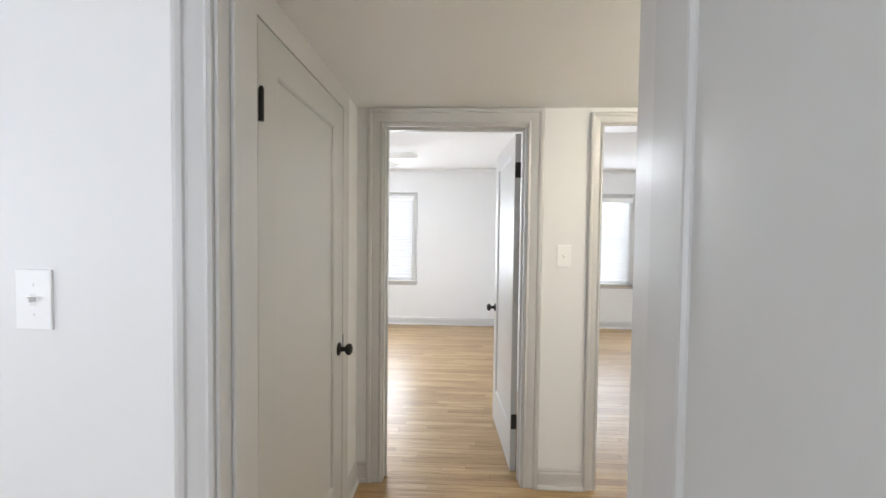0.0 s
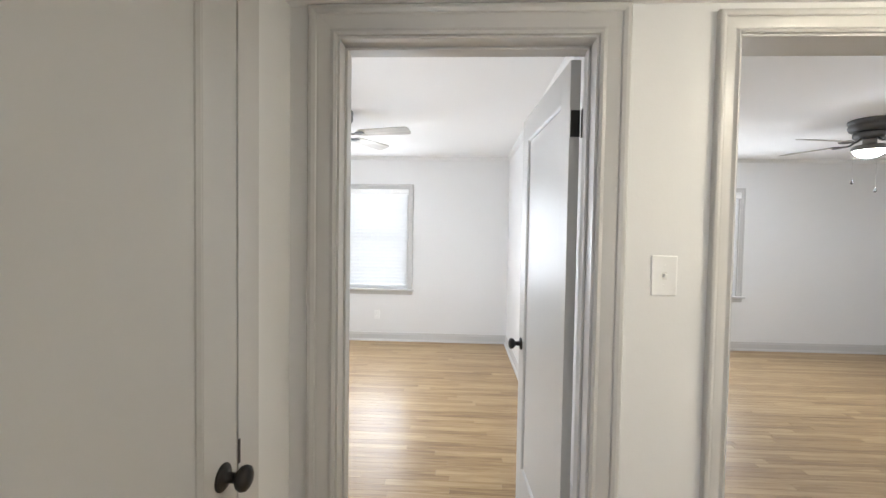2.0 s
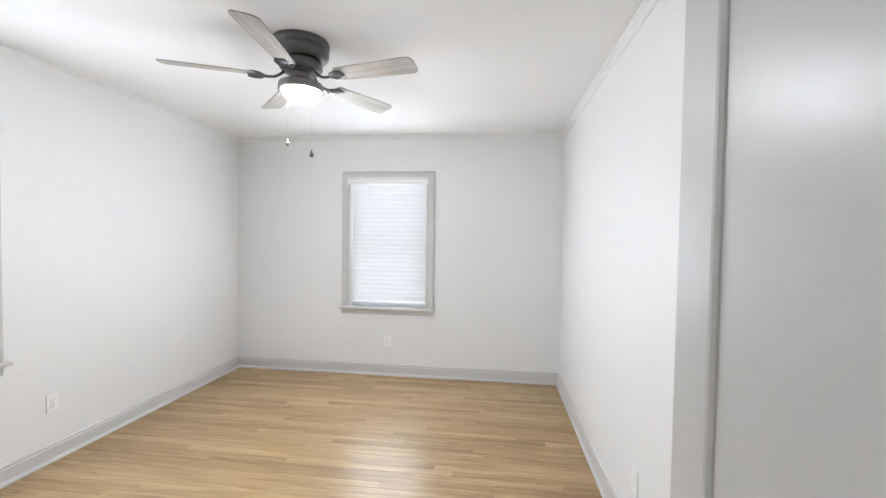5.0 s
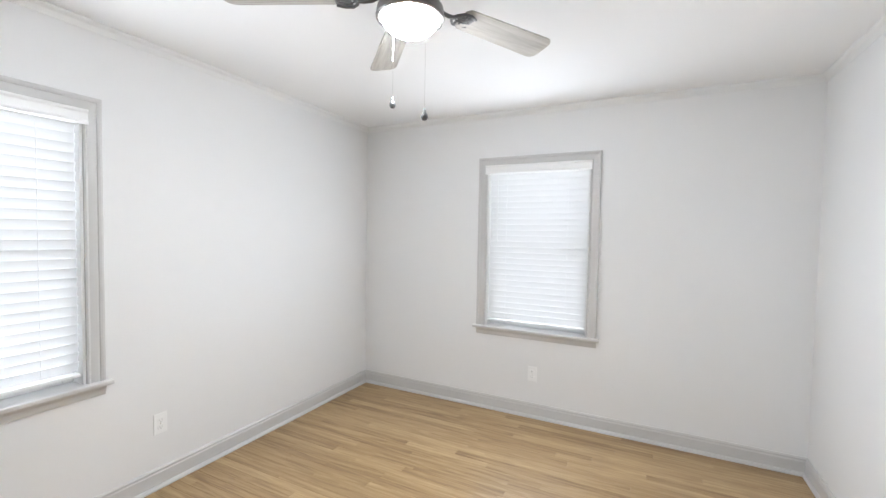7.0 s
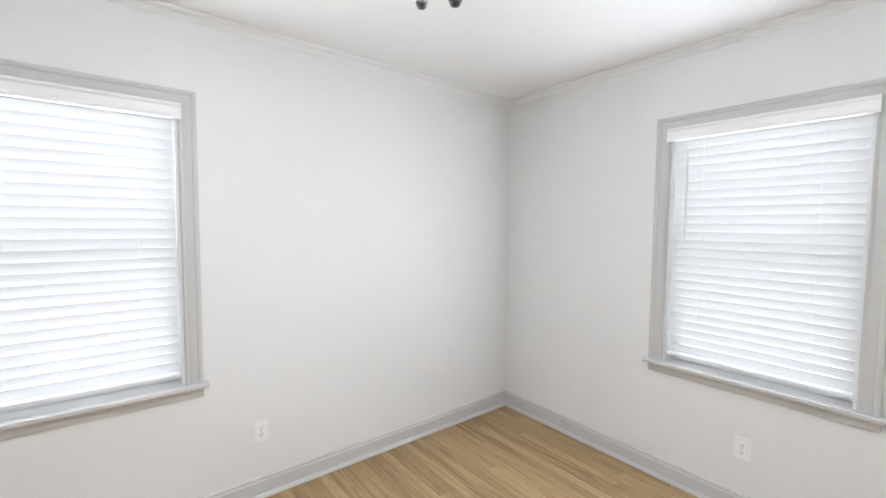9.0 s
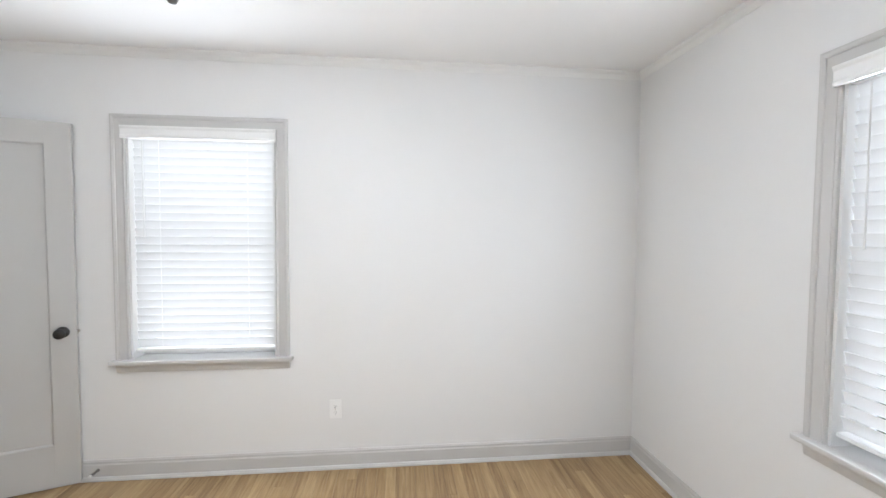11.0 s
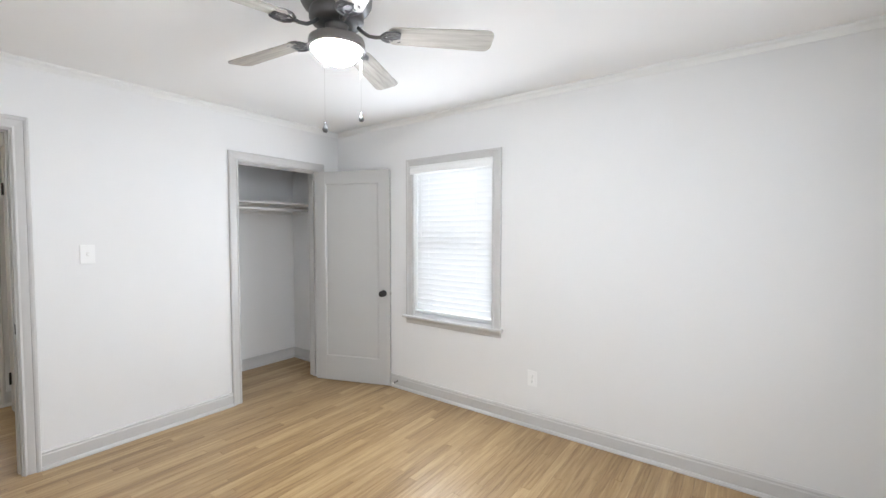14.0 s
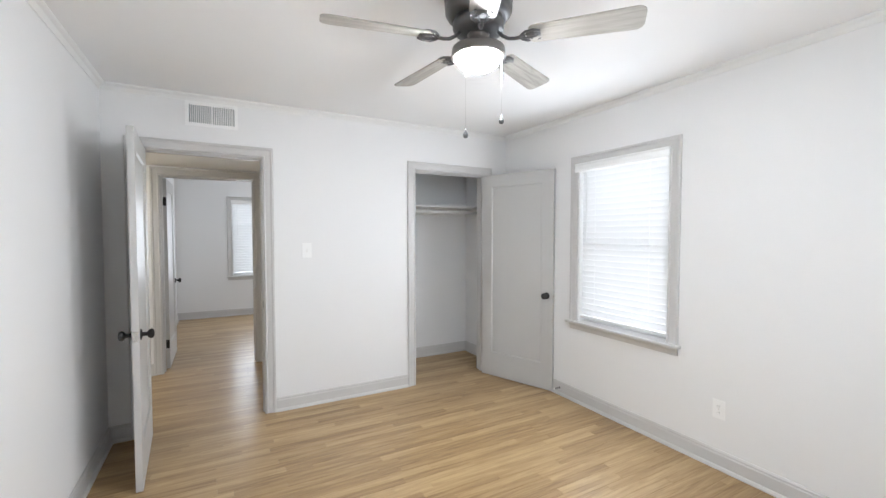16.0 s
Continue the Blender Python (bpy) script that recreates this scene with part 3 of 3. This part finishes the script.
# no duct is cut in the wall; this sheet's grey stands for its shade
part("backing", box(-vw / 2 + 0.02, vw / 2 - 0.02, 0.0006, 0.0016, -vh / 2 + 0.02, vh / 2 - 0.02), DUCT_SHADE, vent, "flat grey sheet painted as the shaded duct opening behind the louvres")
part("damper_lever", box(vw / 2 - 0.016, vw / 2 - 0.010, 0.008, 0.017, 0.012, 0.034, 0.0015), PLASTIC, vent)
for x in (-vw / 2 + 0.010, vw / 2 - 0.010):
    part("screw", lathe([(0, 0.009), (0.0035, 0.009), (0.003, 0.0102), (0, 0.0104)], 12, None, (x, 0, 0), "y"), PLASTIC, vent)
bm = box(-0.0013, 0.0013, -0.0055, 0.0055, -vh / 2 + vb - 0.001, vh / 2 - vb + 0.001)
louvre = bpy.data.meshes.new("louvre")
bm.to_mesh(louvre)
bm.free()
louvre.materials.append(PLASTIC)
for side, ang in ((-1, -38), (1, 38)):
    for k in range(11):
        piece("louvre", louvre, vent, pose(side * (0.015 + 0.0123 * k), 0.0062, 0, 0, 0, ang))

# ---- spring door stop ----
stop = empty("spring_door_stop", pose(XL + 0.013, 0.835, 0.062, 0, 0, 0), "springy metal door stop screwed to the baseboard", "door stop")
part("spring", tube([(0.004 + 0.055 * i / 120, 0.006 * math.cos(i * 0.63), 0.006 * math.sin(i * 0.63)) for i in range(121)], 0.0013, 5), PEWTER, stop)
part("rose", lathe([(0, 0), (0.010, 0), (0.008, 0.005), (0, 0.006)], 14, None, (0, 0, 0), "x"), PEWTER, stop)
part("rubber_tip", lathe([(0, 0.058), (0.007, 0.058), (0.008, 0.070), (0, 0.072)], 14, None, (0, 0, 0), "x"), SHELF, stop)


# ---- ceiling fans ----
def blade_mesh():
    bm = bmesh.new()
    pts = []
    r0, r1, w0, w1 = 0.215, 0.655, 0.052, 0.065
    for k in range(7):
        a = math.pi / 2 * k / 6
        pts.append((r1 - 0.035 + 0.035 * math.sin(a), w1 - 0.035 + 0.035 * math.cos(a)))
    outline = [(r0, -w0 + 0.015), (r0 + 0.015, -w0)] + [(x, -y) for x, y in pts] + [(x, y) for x, y in pts[::-1]] + [(r0 + 0.015, w0), (r0, w0 - 0.015)]
    lo = [bm.verts.new((x, y, -0.003)) for x, y in outline]
    f = bm.faces.new(lo)
    ex = bmesh.ops.extrude_face_region(bm, geom=[f])
    for v in ex["geom"]:
        if isinstance(v, bmesh.types.BMVert):
            v.co.z = 0.003
    return bm


def bracket_mesh():
    bm = tube([(0.085, 0, 0.030), (0.105, 0, 0.010), (0.13, 0, -0.006), (0.16, 0, -0.010), (0.19, 0, -0.007)], 0.008, 8)
    for s in (-1, 1):
        tube([(0.178, 0, -0.008), (0.188, s * 0.022, -0.008), (0.205, s * 0.040, -0.007), (0.235, s * 0.043, -0.006), (0.262, s * 0.030, -0.006)], 0.006, 8, bm)
        tube([(0.180, 0, -0.008), (0.205, s * 0.014, -0.007), (0.235, s * 0.016, -0.006), (0.250, s * 0.008, -0.006)], 0.004, 6, bm)
    add_box(bm, 0.205, 0.262, -0.034, 0.034, -0.0065, -0.0035)
    for x, y in ((0.225, -0.024), (0.225, 0.024), (0.25, 0)):
        lathe([(0, -0.011), (0.005, -0.010), (0.005, -0.006), (0, -0.006)], 10, bm, (x, y, 0))
    return bm


def ceiling_fan(x, y, turn, label):
    top = empty("ceiling_fan", pose(x, y, TOP) @ Matrix.Diagonal((1, 1, 0.93, 1)), label, "ceiling fan", "ceiling fans")
    part("canopy", lathe([(0, 0), (0.143, 0), (0.147, -0.012), (0.146, -0.030), (0.139, -0.036), (0.139, -0.046), (0.145, -0.052), (0.143, -0.078), (0.132, -0.098),
                          (0.112, -0.108), (0, -0.108)], 48), FANMETAL, top, "dark pewter ceiling-hugging housing", True)
    part("motor", lathe([(0, -0.108), (0.104, -0.108), (0.110, -0.122), (0.110, -0.150), (0.100, -0.166), (0.060, -0.174), (0, -0.174)], 48), FANMETAL, top, "", True)
    part("neck", lathe([(0, -0.174), (0.048, -0.174), (0.045, -0.184), (0.045, -0.222), (0.060, -0.232), (0, -0.232)], 32), PEWTER, top, "", True)
    part("light_ring", lathe([(0.05, -0.224), (0.075, -0.225), (0.098, -0.230), (0.112, -0.238), (0.115, -0.250), (0.115, -0.268), (0.118, -0.272), (0.117, -0.279), (0.108, -0.282), (0.099, -0.278), (0.099, -0.262), (0.05, -0.236)], 48), PEWTER, top, "brushed pewter light ring", True)
    gl = [(0.097 * math.cos(a), -0.276 - 0.064 * math.sin(a)) for a in [math.pi / 2 * k / 10 for k in range(11)]]
    part("globe", lathe([(0, -0.268), (0.097, -0.268)] + gl[:-1] + [(0, -0.340)], 40), GLOBE, top, "lit frosted white glass bowl", True)
    for k in range(5):
        a = radians(turn + 72 * k)
        m = Matrix.Translation((0, 0, -0.205)) @ Matrix.Rotation(a, 4, "Z")
        br = part("blade_bracket", bracket_mesh(), FANMETAL, top, "dark scrolled metal blade arm", True)
        br.matrix_basis = m
        bl = part("blade", blade_mesh(), BLADE, top, "weathered grey wood-grain blade")
        bl.matrix_basis = m @ Matrix.Rotation(radians(-13), 4, "X")
    for dx, dy, zw in ((0.062, -0.002, 1.877), (-0.095, 0.040, 1.947)):
        z = (zw - TOP) / 0.93
        part("pull_chain", tube([(dx, dy, -0.262), (dx, dy, z + 0.02)], 0.0006, 6), STEEL, top)
        part("pull_weight", lathe([(0, 0.024), (0.003, 0.022), (0.004, 0.012), (0.010, -0.002), (0.012, -0.010), (0.008, -0.020), (0, -0.023)], 16, None, (dx, dy, z)), FANMETAL, top, "dark teardrop pull weight", True)
    return top


FAN = "five-blade ceiling fan with a lit globe and grey wood blades"
ceiling_fan(-0.603, 2.055, 61, FAN)
ceiling_fan(3.91, 2.27, 45, FAN)

# ---- hall lamp ----
lamp = empty("ceiling_light", pose(1.88, -0.85, HALL_TOP), "small lit flush ceiling light in the hall", "ceiling light")
part("base_plate", lathe([(0, 0), (0.135, 0), (0.135, -0.018), (0.122, -0.026), (0, -0.026)], 36), PEWTER, lamp, "", True)
dome = [(0.118 * math.cos(a), -0.026 - 0.075 * math.sin(a)) for a in [math.pi / 2 * k / 10 for k in range(10)]]
part("globe", lathe([(0, -0.024)] + dome + [(0, -0.101)], 36), HALL_GLOBE, lamp, "lit frosted glass dome", True)

# ---- oak strip floor ----
floor = tagged(part("floor", box(XL - 0.1, CR + 0.1, R0S - 0.1, YF + 0.1, -0.06, -0.012), OAK_ISLAND), "varnished oak strip floor running through all rooms", "floor", kind="structure")
SW = 0.0571


def strip_shape(bm, x0, x1, y0, y1):
    c, g = 0.0008, 0.0003
    x0, x1, y0, y1 = x0 + g, x1 - g, y0 + g, y1 - g
    lo = [bm.verts.new(p) for p in ((x0, y0, -0.013), (x1, y0, -0.013), (x1, y1, -0.013), (x0, y1, -0.013))]
    md = [bm.verts.new(p) for p in ((x0, y0, -c), (x1, y0, -c), (x1, y1, -c), (x0, y1, -c))]
    hi = [bm.verts.new(p) for p in ((x0 + c, y0 + c, 0), (x1 - c, y0 + c, 0), (x1 - c, y1 - c, 0), (x0 + c, y1 - c, 0))]
    for i in range(4):
        j = (i + 1) % 4
        bm.faces.new((lo[i], lo[j], md[j], md[i]))
        bm.faces.new((md[i], md[j], hi[j], hi[i]))
    bm.faces.new(hi)


def cuts(a, b, mean):
    xs = [a]
    x = a - random.uniform(0, mean)
    while True:
        x += random.uniform(0.55, 1.5) * mean
        if x > b - 0.12:
            break
        if x > a + 0.12:
            xs.append(x)
    return xs + [b]


bm = bmesh.new()
strip_shape(bm, 0, 1, 0, SW)
strip = bpy.data.meshes.new("floor_strip")
bm.to_mesh(strip)
bm.free()
strip.materials.append(OAK_PIECE)
field = bmesh.new()
rows_n = int((YF - R0S) / SW) + 1
placed = 0
for r in range(rows_n):
    y0 = YF - 0.004 - (r + 1) * SW
    bedroom = y0 > 0.0
    spans = ((XL + 0.004, XR - 0.004, 0.90), (CL + 0.004, CR - 0.004, 1.1)) if bedroom else ((XL + 0.004, CR - 0.004, 1.0),)
    for a, b, mean in spans:
        xs = cuts(a, b, mean)
        for x0, x1 in zip(xs, xs[1:]):
            if bedroom and b < CL and placed < 300:
                piece("floor_strip", strip, floor, Matrix.Translation((x0, y0, 0)) @ Matrix.Diagonal((x1 - x0, 1, 1, 1)))
                placed += 1
            else:
                strip_shape(field, x0, x1, y0, y0 + SW)
me = bpy.data.meshes.new("floor_field")
field.to_mesh(me)
field.free()
me.materials.append(OAK_ISLAND)
rest = new("floor_field", me)
rest.parent = floor
tagged(rest, kind="stuff")
